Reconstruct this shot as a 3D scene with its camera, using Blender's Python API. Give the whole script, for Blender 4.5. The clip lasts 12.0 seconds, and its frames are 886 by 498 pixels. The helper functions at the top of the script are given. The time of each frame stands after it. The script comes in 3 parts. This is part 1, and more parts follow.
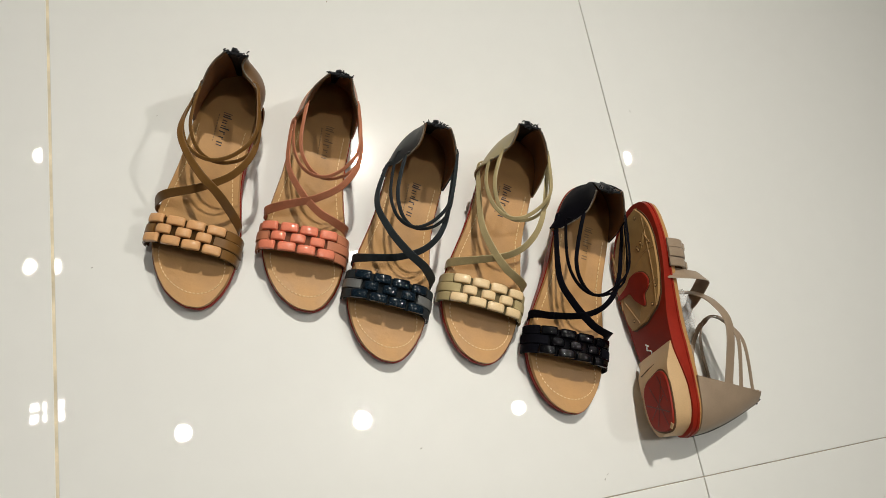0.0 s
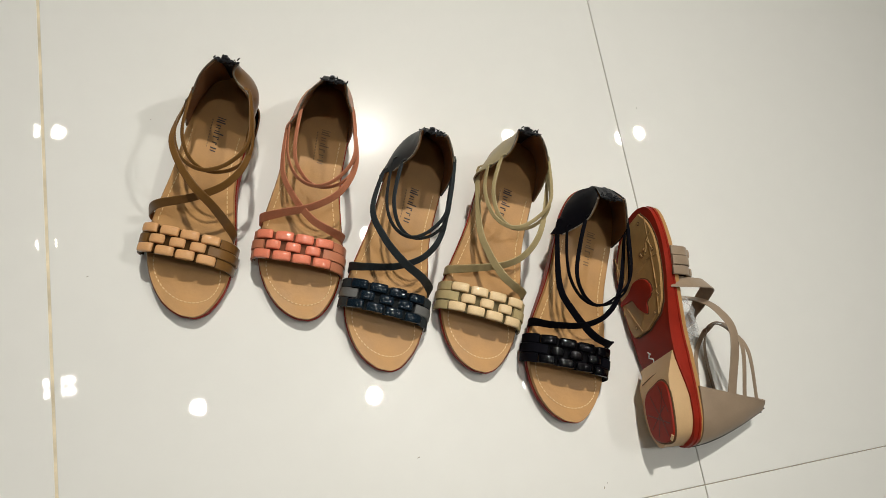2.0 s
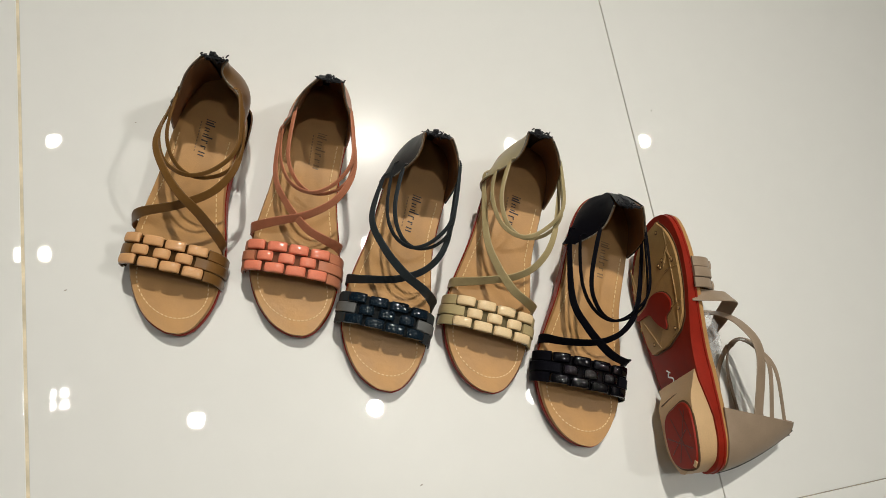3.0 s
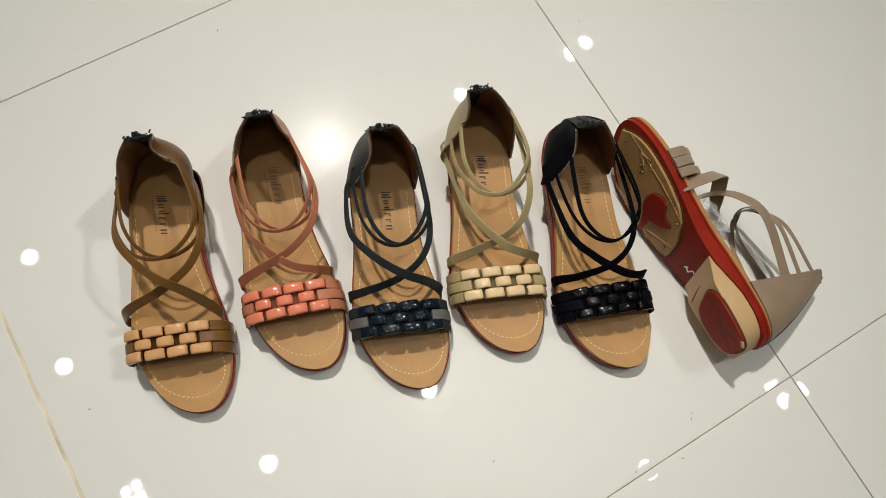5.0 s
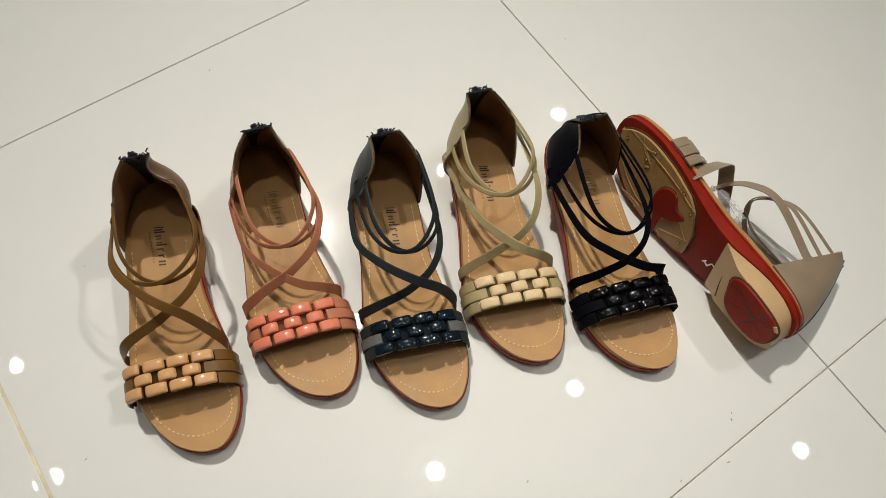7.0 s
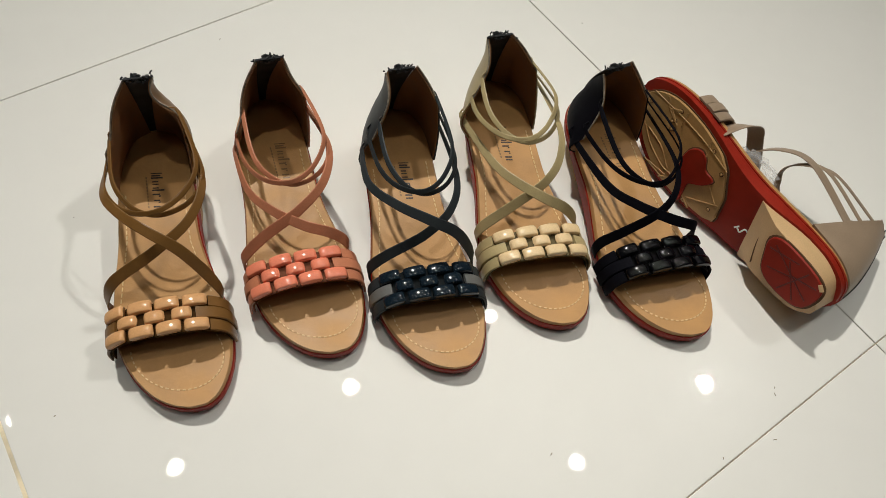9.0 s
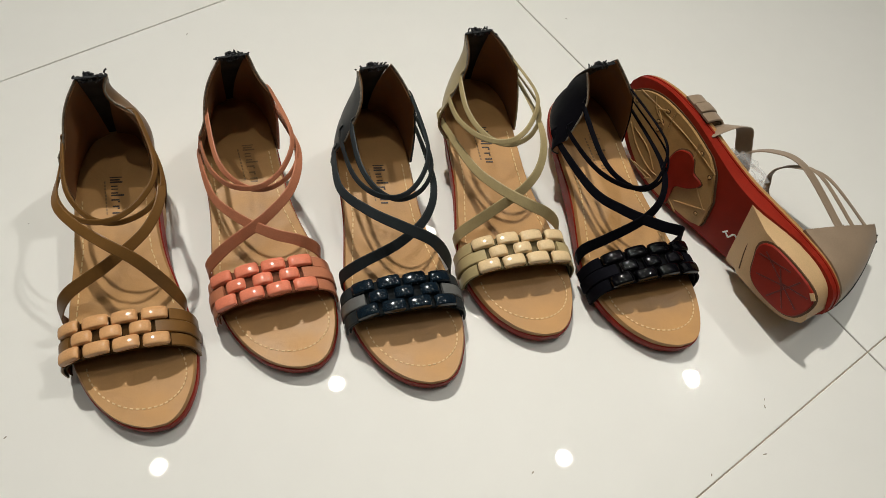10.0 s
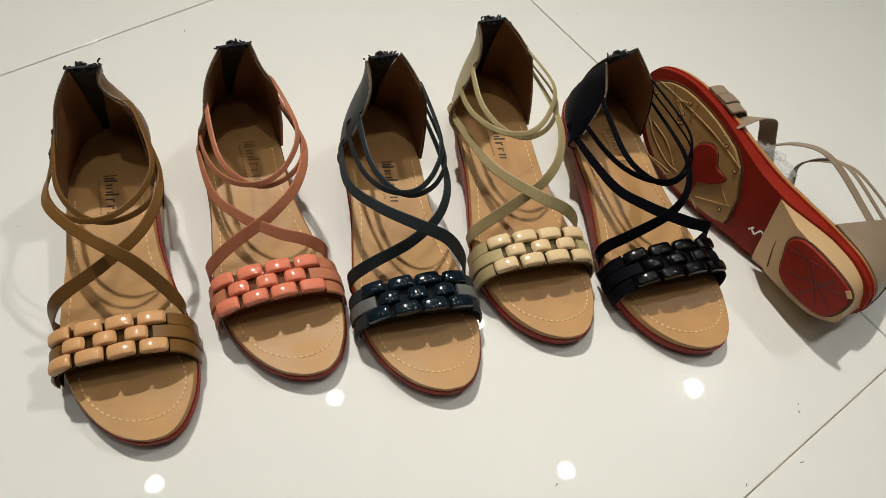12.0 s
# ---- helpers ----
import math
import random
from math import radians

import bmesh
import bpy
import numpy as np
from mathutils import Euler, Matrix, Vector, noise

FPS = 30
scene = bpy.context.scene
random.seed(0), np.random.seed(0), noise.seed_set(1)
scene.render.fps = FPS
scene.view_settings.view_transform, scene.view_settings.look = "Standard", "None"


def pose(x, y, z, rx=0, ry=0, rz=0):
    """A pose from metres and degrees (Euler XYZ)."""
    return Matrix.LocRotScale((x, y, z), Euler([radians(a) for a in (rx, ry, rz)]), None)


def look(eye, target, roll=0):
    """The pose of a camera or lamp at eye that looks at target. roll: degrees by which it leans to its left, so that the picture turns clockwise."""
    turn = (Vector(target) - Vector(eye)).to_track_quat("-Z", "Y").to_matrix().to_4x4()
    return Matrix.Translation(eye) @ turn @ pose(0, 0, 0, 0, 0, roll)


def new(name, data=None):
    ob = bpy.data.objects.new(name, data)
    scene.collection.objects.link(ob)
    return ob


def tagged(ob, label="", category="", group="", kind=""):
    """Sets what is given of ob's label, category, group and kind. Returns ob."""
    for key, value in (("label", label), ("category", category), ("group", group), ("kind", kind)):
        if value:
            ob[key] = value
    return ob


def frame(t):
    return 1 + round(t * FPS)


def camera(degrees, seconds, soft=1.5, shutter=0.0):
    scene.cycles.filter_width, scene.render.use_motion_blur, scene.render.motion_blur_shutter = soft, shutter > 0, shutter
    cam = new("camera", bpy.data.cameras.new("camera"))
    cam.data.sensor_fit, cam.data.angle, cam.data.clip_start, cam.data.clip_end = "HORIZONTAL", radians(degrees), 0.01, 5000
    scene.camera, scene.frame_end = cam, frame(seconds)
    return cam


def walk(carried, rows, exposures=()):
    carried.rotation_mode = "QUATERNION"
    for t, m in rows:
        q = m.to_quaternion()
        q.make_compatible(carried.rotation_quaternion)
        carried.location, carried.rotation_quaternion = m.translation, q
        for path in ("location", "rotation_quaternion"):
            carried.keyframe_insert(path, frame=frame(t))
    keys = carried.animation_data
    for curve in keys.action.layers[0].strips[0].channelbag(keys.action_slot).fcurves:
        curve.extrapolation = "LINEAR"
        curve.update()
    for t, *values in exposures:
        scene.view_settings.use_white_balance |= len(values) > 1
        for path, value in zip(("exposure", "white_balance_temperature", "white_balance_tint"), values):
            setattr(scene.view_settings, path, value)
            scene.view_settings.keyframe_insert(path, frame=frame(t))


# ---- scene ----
cam = camera(67.4, 12.0, soft=0.35)
PATH = [
    (0, (0.22, 0.092, 0.658), (0.658, 0.608, -1.225), 31.8),
    (0.5, (0.2209, 0.1023, 0.6591), (0.665, 0.637, -1.239), 31.7),
    (1, (0.2251, 0.1182, 0.6673), (0.647, 0.621, -1.239), 32.4),
    (1.5, (0.231, 0.128, 0.664), (0.642, 0.597, -1.237), 33.6),
    (2, (0.2420, 0.1277, 0.6594), (0.629, 0.564, -1.260), 33.0),
    (2.5, (0.2450, 0.1331, 0.6370), (0.638, 0.538, -1.291), 36.9),
    (3, (0.248, 0.139, 0.618), (0.633, 0.602, -1.289), 31.2),
    (3.2, (0.253, 0.149, 0.614), (0.615, 0.579, -1.305), 32.1),
    (4.8, (0.25, 0.136, 0.623), (0.665, 0.565, -1.286), 16.7),
    (5, (0.263, 0.152, 0.615), (0.617, 0.518, -1.319), 14.3),
    (5.5, (0.264, 0.153, 0.621), (0.619, 0.502, -1.316), 13.1),
    (6, (0.2567, 0.1480, 0.6107), (0.645, 0.530, -1.304), 10.0),
    (6.5, (0.238, 0.136, 0.59), (0.695, 0.605, -1.3), 10.4),
    (7, (0.218, 0.112, 0.573), (0.731, 0.673, -1.277), 8.2),
    (8.8, (0.156, 0.067, 0.499), (0.844, 0.775, -1.241), 10.1),
    (9, (0.163, 0.051, 0.489), (0.812, 0.802, -1.248), 7.9),
    (9.5, (0.179, 0.057, 0.482), (0.826, 0.786, -1.264), 8.4),
    (10, (0.1830, 0.0634, 0.4731), (0.854, 0.780, -1.272), 9.7),
    (10.5, (0.188, 0.061, 0.46), (0.862, 0.791, -1.276), 8.9),
    (11, (0.1868, 0.0698, 0.4570), (0.861, 0.785, -1.289), 9.3),
    (11.5, (0.1807, 0.0711, 0.4483), (0.888, 0.813, -1.273), 9.4),
    (12, (0.177, 0.073, 0.444), (0.875, 0.811, -1.279), 9.4),
]
walk(cam, [(t, look(eye, target, roll)) for t, eye, target, roll in PATH],
     exposures=((0, -.97), (3.0, -1.03), (5.0, -1.08), (6.5, -1.05), (9.0, -1.02), (12, -1.00)))

# ---- light, world, exposure ----
CEILING = 2.658
KEY_WATTS, SIDE_WATTS, TOP_WATTS, LAMP_WATTS = 9.8, 3.4, 1.8, 2.0
world = bpy.data.worlds.new("world")
world.use_nodes = True
world.node_tree.nodes["Background"].inputs[0].default_value = (0.02, 0.02, 0.02, 1)
world.node_tree.nodes["Background"].inputs[1].default_value = 1.0
scene.world = world


# ---- materials ----
def make_material(name, color, rough, spots=0.12, scale=60.0, bump=0.0, bump_scale=900.0, coat=0.0, metal=0.0, fine=0.05, spec=0.5, coat_rough=0.03, crease=0.0):
    """A surface with tone variation at two scales, fine relief and uneven gloss."""
    mat = bpy.data.materials.new(name)
    mat.use_nodes = True
    mat["tint"] = color
    nt = mat.node_tree
    n, link = nt.nodes, nt.links.new
    b = n["Principled BSDF"]
    co = n.new("ShaderNodeTexCoord")
    big = n.new("ShaderNodeTexNoise")
    big.inputs["Scale"].default_value, big.inputs["Detail"].default_value = scale, 4
    small = n.new("ShaderNodeTexNoise")
    small.inputs["Scale"].default_value, small.inputs["Detail"].default_value = bump_scale, 2
    link(co.outputs["Object"], big.inputs["Vector"])
    link(co.outputs["Object"], small.inputs["Vector"])
    ramp = n.new("ShaderNodeMapRange")
    ramp.inputs["From Min"].default_value, ramp.inputs["From Max"].default_value = 0.3, 0.7
    ramp.inputs["To Min"].default_value, ramp.inputs["To Max"].default_value = 1 - spots, 1 + spots
    link(big.outputs["Fac"], ramp.inputs["Value"])
    ramp2 = n.new("ShaderNodeMapRange")
    ramp2.inputs["From Min"].default_value, ramp2.inputs["From Max"].default_value = 0.3, 0.7
    ramp2.inputs["To Min"].default_value, ramp2.inputs["To Max"].default_value = 1 - fine, 1 + fine
    link(small.outputs["Fac"], ramp2.inputs["Value"])
    mul = n.new("ShaderNodeMath")
    mul.operation = "MULTIPLY"
    link(ramp.outputs[0], mul.inputs[0])
    link(ramp2.outputs[0], mul.inputs[1])
    tone = n.new("ShaderNodeVectorMath")
    tone.operation = "SCALE"
    tone.inputs[0].default_value = color
    link(mul.outputs[0], tone.inputs["Scale"])
    link(tone.outputs[0], b.inputs["Base Color"])
    gloss = n.new("ShaderNodeMapRange")
    gloss.inputs["From Min"].default_value, gloss.inputs["From Max"].default_value = 0.3, 0.7
    gloss.inputs["To Min"].default_value, gloss.inputs["To Max"].default_value = rough * 0.85, min(1, rough * 1.2)
    link(big.outputs["Fac"], gloss.inputs["Value"])
    link(gloss.outputs[0], b.inputs["Roughness"])
    b.inputs["Metallic"].default_value = metal
    b.inputs["Specular IOR Level"].default_value = spec
    b.inputs["Coat Weight"].default_value = coat
    b.inputs["Coat Roughness"].default_value = coat_rough
    if bump:
        bu = n.new("ShaderNodeBump")
        bu.inputs["Strength"].default_value, bu.inputs["Distance"].default_value = bump, 0.0004
        link(small.outputs["Fac"], bu.inputs["Height"])
        link(bu.outputs[0], b.inputs["Normal"])
        if crease:
            soft = n.new("ShaderNodeTexNoise")
            soft.inputs["Scale"].default_value, soft.inputs["Detail"].default_value, soft.inputs["Distortion"].default_value = 55, 3, .6
            link(co.outputs["Object"], soft.inputs["Vector"])
            bs = n.new("ShaderNodeBump")
            bs.inputs["Strength"].default_value, bs.inputs["Distance"].default_value = crease, 0.004
            link(soft.outputs["Fac"], bs.inputs["Height"])
            link(bs.outputs[0], bu.inputs["Normal"])
    return mat


def make_glow(name, color, strength):
    mat = bpy.data.materials.new(name)
    mat.use_nodes = True
    n = mat.node_tree.nodes
    b = n["Principled BSDF"]
    b.inputs["Base Color"].default_value = (0.8, 0.8, 0.8, 1)
    b.inputs["Emission Color"].default_value = (*color, 1)
    b.inputs["Emission Strength"].default_value = strength
    return mat


def make_plastic(name):
    mat = bpy.data.materials.new(name)
    mat.use_nodes = True
    b = mat.node_tree.nodes["Principled BSDF"]
    b.inputs["Base Color"].default_value = (0.86, 0.87, 0.88, 1)
    b.inputs["Roughness"].default_value = 0.45
    b.inputs["Alpha"].default_value = 0.18
    return mat


M_TILE = make_material("polished_tile", (0.80, 0.785, 0.745), 0.17, spots=0.012, scale=2.5, fine=0.006, bump_scale=40, coat=1.0, coat_rough=0.012, spec=.04)
M_GROUT = make_material("grey_grout", (0.40, 0.34, 0.26), 0.9, spots=0.4, scale=25)
M_GROUT_TAN = make_material("stained_tan_grout", (0.74, 0.64, 0.46), 0.9, spots=0.25, scale=30)
M_WALL = make_material("unseen_wall_dull", (0.26, 0.235, 0.205), 0.8, spots=0.06, scale=2, bump=0.1, bump_scale=120)
M_PAINT = make_material("white_paint", (0.42, 0.415, 0.39), 0.8, spots=0.03, scale=2, bump=0.1, bump_scale=120)
M_TRIM = make_material("white_lamp_trim", (0.8, 0.8, 0.78), 0.4, spots=0.02)
M_INSOLE = make_material("beige_insole", (0.46, 0.245, 0.088), 0.46, spots=0.09, scale=45, bump=0.15, bump_scale=1500, crease=.16, spec=.35)
M_MIDSOLE = make_material("tan_rubber", (0.60, 0.39, 0.20), 0.5, spots=0.06, scale=50, bump=0.08)
M_TREAD = make_material("brown_tread_rubber", (0.45, 0.265, 0.10), 0.5, spots=0.12, scale=70, bump=0.15)
# colour of the strips that paint groove shade on the sole; nothing is recessed
M_GROOVE_SHADE = make_material("groove_shade", (0.10, 0.045, 0.018), 0.8)
M_RED = make_material("red_rubber", (0.27, 0.018, 0.008), 0.45, spots=0.15, scale=60, bump=0.12, spec=.2)
M_RED_SHADE = make_material("red_groove_shade", (0.12, 0.009, 0.006), 0.42, spots=0.15, scale=60, bump=0.12)
M_LINING = make_material("brown_lining", (0.24, 0.115, 0.046), 0.7, spots=0.15, scale=80, bump=0.3, bump_scale=1800)
M_EDGE = make_material("pale_cut_edge", (0.25, 0.21, 0.16), 0.8, spots=0.5, scale=400)
M_THREAD = make_material("ochre_thread", (0.68, 0.49, 0.24), 0.7)
M_THREAD_TOE = make_material("faded_thread", (0.72, 0.52, 0.28), 0.7)
M_ZIP = make_material("black_zip_tape", (0.008, 0.009, 0.012), 0.6, bump=0.3)
M_ZIP_METAL = make_material("black_zip_metal", (0.05, 0.05, 0.055), 0.3, metal=0.8)
M_INK = make_material("dark_ink", (0.035, 0.022, 0.018), 0.5)
M_INK_GOLD = make_material("faded_gold_ink", (0.23, 0.13, 0.05), 0.5)
M_WHITE = make_material("white_marker", (0.8, 0.78, 0.74), 0.6)
M_DUST = make_material("grey_dust", (0.27, 0.23, 0.18), 0.9)
M_FILM = make_plastic("clear_plastic_film")
M_LAMP = make_glow("downlight_glow", (1.0, 0.97, 0.92), 90.0)


# ---- mesh helpers ----
def part(name, bm, material, parent, label="", smooth=True, sharp=38):
    me = bpy.data.meshes.new(name)
    bmesh.ops.recalc_face_normals(bm, faces=bm.faces)
    for f in bm.faces:
        f.smooth = smooth
    bm.to_mesh(me)
    if smooth:
        me.set_sharp_from_angle(angle=radians(sharp))
    bm.free()
    me.materials.append(material)
    ob = new(name, me)
    ob.parent = parent
    if label:
        tagged(ob, label=label)
    return ob


def add_box(bm, size, m):
    ret = bmesh.ops.create_cube(bm, size=1.0, matrix=m @ Matrix.Diagonal((*size, 1)))
    return ret["verts"]


def spline(points, count):
    """Evenly sampled smooth curve through the points."""
    p = np.array(points, float)
    p = np.vstack([2 * p[0] - p[1], p, 2 * p[-1] - p[-2]])
    out = []
    for i in range(1, len(p) - 2):
        for k in range(12):
            t = k / 12
            a, b, c, d = p[i - 1:i + 3]
            out.append(0.5 * (2 * b + (c - a) * t + (2 * a - 5 * b + 4 * c - d) * t * t + (3 * b - a - 3 * c + d) * t ** 3))
    out.append(p[-2])
    out = np.array(out)
    s = np.r_[0, np.cumsum(np.linalg.norm(np.diff(out, axis=0), axis=1))]
    u = np.linspace(0, s[-1], count)
    return np.stack([np.interp(u, s, out[:, k]) for k in range(out.shape[1])], 1)


def ribbon(bm, points, width, thick, centre=None, normals=None, count=40, taper=None):
    """A flat strap with softened edges along a curve; its face looks away from centre."""
    p = spline(points, count)
    tan = np.gradient(p, axis=0)
    tan /= np.linalg.norm(tan, axis=1)[:, None]
    rings = []
    for i in range(count):
        nrm = p[i] - np.array(centre(p[i]) if callable(centre) else centre) if normals is None else np.array(normals)
        nrm = nrm - tan[i] * (nrm @ tan[i])
        nrm /= np.linalg.norm(nrm)
        side = np.cross(tan[i], nrm)
        w = width / 2 * (1 if taper is None else np.interp(i / (count - 1), *taper))
        h = thick / 2
        e = min(0.0006, w * 0.4)
        ring = [(w, -h * .4), (w, h * .4), (w - e, h), (-w + e, h), (-w, h * .4), (-w, -h * .4), (-w + e, -h), (w - e, -h)]
        rings.append([bm.verts.new(p[i] + side * a + nrm * b) for a, b in ring])
    for r, q in zip(rings, rings[1:]):
        for k in range(8):
            bm.faces.new((r[k], r[(k + 1) % 8], q[(k + 1) % 8], q[k]))
    bm.faces.new(rings[0])
    bm.faces.new(rings[-1])


def shell(bm, grid, inner, outer):
    """A sheet with thickness between two offsets along the grid's own normal."""
    g = np.array(grid)
    du, dv = np.gradient(g, axis=0), np.gradient(g, axis=1)
    nrm = np.cross(du, dv)
    nrm /= np.linalg.norm(nrm, axis=2)[:, :, None] + 1e-12
    nu, nv = g.shape[:2]
    lay = [[[bm.verts.new(g[i, j] + nrm[i, j] * off) for j in range(nv)] for i in range(nu)] for off in (inner, outer)]
    for i in range(nu - 1):
        for j in range(nv - 1):
            for a in lay:
                bm.faces.new((a[i][j], a[i + 1][j], a[i + 1][j + 1], a[i][j + 1]))
    rim = [(i, 0) for i in range(nu)] + [(nu - 1, j) for j in range(1, nv)] + [(i, nv - 1) for i in range(nu - 2, -1, -1)] + [(0, j) for j in range(nv - 2, 0, -1)]
    for (i, j), (k, l) in zip(rim, rim[1:] + rim[:1]):
        bm.faces.new((lay[0][i][j], lay[0][k][l], lay[1][k][l], lay[1][i][j]))


# ---- the sandal's forms: y from heel to toe, x to the outer side ----
LENGTH = 0.236
OUTER = ((0, .004, .012, .03, .06, .10, .13, .15, .17, .19, .205, .217, .225, .230, .234, .236),
         (0, .014, .0225, .0295, .032, .034, .040, .0440, .0448, .0402, .0335, .0255, .0178, .0110, .0025, -.006))
INNER = ((0, .004, .012, .03, .06, .09, .11, .13, .15, .17, .19, .205, .217, .225, .230, .234, .236),
         (0, -.013, -.020, -.026, -.026, -.0245, -.025, -.029, -.034, -.0377, -.0378, -.036, -.032, -.0275, -.0245, -.0190, -.013))
BED = ((0, .03, .06, .09, .12, .15, .18, .21, .236), (.040, .0385, .037, .0345, .029, .0225, .018, .0165, .0175))


def bed(y):
    return float(np.interp(y, *BED))


def edges(y):
    return float(np.interp(y, *INNER)), float(np.interp(y, *OUTER))


def slab(bm, y0, y1, grow, top, bottom, soft=0.0012, rows=60, cols=12, rounded=True, slant=0.0, cap=0, clip=None, draft=1.0):
    """A layer of the sole between two heights, its outline the foot's, grown or shrunk."""
    tt = np.linspace(0, 1, rows)
    ys = y0 + (y1 - y0) * ((1 - np.cos(np.pi * tt)) / 2 if rounded else tt)
    scale_y = (LENGTH + 2 * grow) / LENGTH
    xl, xr = [], []
    for y in ys:
        yy = min(max((y + grow) / scale_y, 0), LENGTH)
        a, b = edges(yy)
        xl.append(a - grow)
        xr.append(b + grow)
    xl, xr = np.array(xl), np.array(xr)
    if abs(y0 + grow) < 1e-6:
        xl[0] = xr[0] = 0
    for _ in range(5):
        xl[1:-1] = (xl[:-2] + 2 * xl[1:-1] + xl[2:]) / 4
        xr[1:-1] = (xr[:-2] + 2 * xr[1:-1] + xr[2:]) / 4
    if clip:
        xl, xr = np.maximum(xl, np.interp(ys, *clip[0])), np.minimum(xr, np.interp(ys, *clip[1]))
    top_v, bot_v = [], []
    for i, y in enumerate(ys):
        c, h = (xl[i] + xr[i]) / 2, max((xr[i] - xl[i]) / 2, 0.003)
        if cap and not (clip and (y < (y0 + y1) / 2) == (y0 > .1)):
            h *= max(.12, 1 - abs((y - (y0 + y1) / 2) / ((y1 - y0) / 2)) ** cap) ** .5
        ru = []
        rb = []
        for k in range(cols + 1):
            q = -math.cos(math.pi * k / cols)
            x = c + h * q
            s = soft * (1 if k in (0, cols) or i in (0, rows - 1) else 0)
            ru.append(bm.verts.new((c + (h - s * .6) * q, y, top(y) - s * .6)))
            rb.append(bm.verts.new((c + h * q * (draft if q > 0 else 1), y, bottom(y))))
        top_v.append(ru)
        bot_v.append(rb)
    if slant:
        for row in top_v + bot_v:
            for v in row:
                v.co.y -= slant * max(0, v.co.x + .026) * max(0, min(1, (v.co.y - .03) / .06))
    for i in range(rows - 1):
        for k in range(cols):
            bm.faces.new((top_v[i][k], top_v[i][k + 1], top_v[i + 1][k + 1], top_v[i + 1][k]))
            bm.faces.new((bot_v[i][k], bot_v[i][k + 1], bot_v[i + 1][k + 1], bot_v[i + 1][k]))
    rim = [(i, 0) for i in range(rows)] + [(rows - 1, k) for k in range(1, cols + 1)] + [(i, cols) for i in range(rows - 2, -1, -1)] + [(0, k) for k in range(cols - 1, 0, -1)]
    tops, lows = [], []
    for i, k in rim:
        a, b = top_v[i][k], bot_v[i][k]
        tops.append(bm.verts.new(b.co.lerp(a.co, 0.72)))
        if draft == 1:
            tops[-1].co.x, tops[-1].co.y = b.co.x, b.co.y
    n = len(rim)
    for a in range(n):
        c = (a + 1) % n
        (i, k), (j, l) = rim[a], rim[c]
        bm.faces.new((top_v[i][k], top_v[j][l], tops[c], tops[a]))
        bm.faces.new((tops[a], tops[c], bot_v[j][l], bot_v[i][k]))


def plate(bm, points, grow, top, bottom, count=44):
    """A flat plate with a softened rim inside a closed smooth outline."""
    closed = points + points[:3]
    rim = spline(closed, count * 4)
    start = int(np.argmin(np.linalg.norm(rim - np.array(points[1]), axis=1)))
    tail = rim[start + 8:]
    stop = int(np.argmin(np.linalg.norm(tail - np.array(points[1]), axis=1))) + start + 8
    rim = rim[np.linspace(start, stop, count + 1).astype(int)[:-1]]
    mid = rim.mean(0)
    hoops = []
    for k, f in ((grow, 1.0), (grow, .25), (grow * .97, 0.0)):
        ring = mid + (rim - mid) * k
        hoops.append([bm.verts.new((x, y, bottom(y) + (top(y) - bottom(y)) * f)) for x, y in ring])
    for p, q in zip(hoops, hoops[1:]):
        for k in range(count):
            bm.faces.new((p[k], p[(k + 1) % count], q[(k + 1) % count], q[k]))
    bm.faces.new(hoops[-1])
    bm.faces.new(hoops[0])


def on_bed(bm, x, y, along, across, lift=0.0003, turn=0.0):
    """A thin mark that lies on the insole."""
    slope = math.degrees(math.atan2(bed(y + .004) - bed(y - .004), .008))
    add_box(bm, (across, along, 0.0008), Matrix.Translation((x, y, bed(y) + lift - 0.0004)) @ pose(0, 0, 0, slope, 0, turn))


# the toe band's arch
ARCH_X, ARCH_A, ARCH_Z, ARCH_H = 0.0040, 0.0425, 0.010, 0.0315
_th = np.linspace(0, np.pi, 400)
_ax = ARCH_X + ARCH_A * np.sign(np.cos(_th)) * np.abs(np.cos(_th)) ** 0.72
_az = ARCH_Z + ARCH_H * np.abs(np.sin(_th)) ** 0.62
_as = np.r_[0, np.cumsum(np.hypot(np.diff(_ax), np.diff(_az)))]
ARCH_LEN = float(_as[-1])


def arch(s):
    """Place and outward normal on the toe band, s metres along it from the outer side."""
    x, z = float(np.interp(s, _as, _ax)), float(np.interp(s, _as, _az))
    x2, z2 = float(np.interp(s + .002, _as, _ax)), float(np.interp(s + .002, _as, _az))
    x1, z1 = float(np.interp(s - .002, _as, _ax)), float(np.interp(s - .002, _as, _az))
    t = Vector((x2 - x1, 0, z2 - z1)).normalized()
    return Vector((x, 0, z)), t, Vector((t.z, 0, -t.x)) * (1 if t.z * 1 >= 0 and t.x <= 0 or t.x <= 0 else -1)


def band_y(s, row):
    return 0.1655 + 0.0095 * row + 0.006 * (s / ARCH_LEN - 0.5)


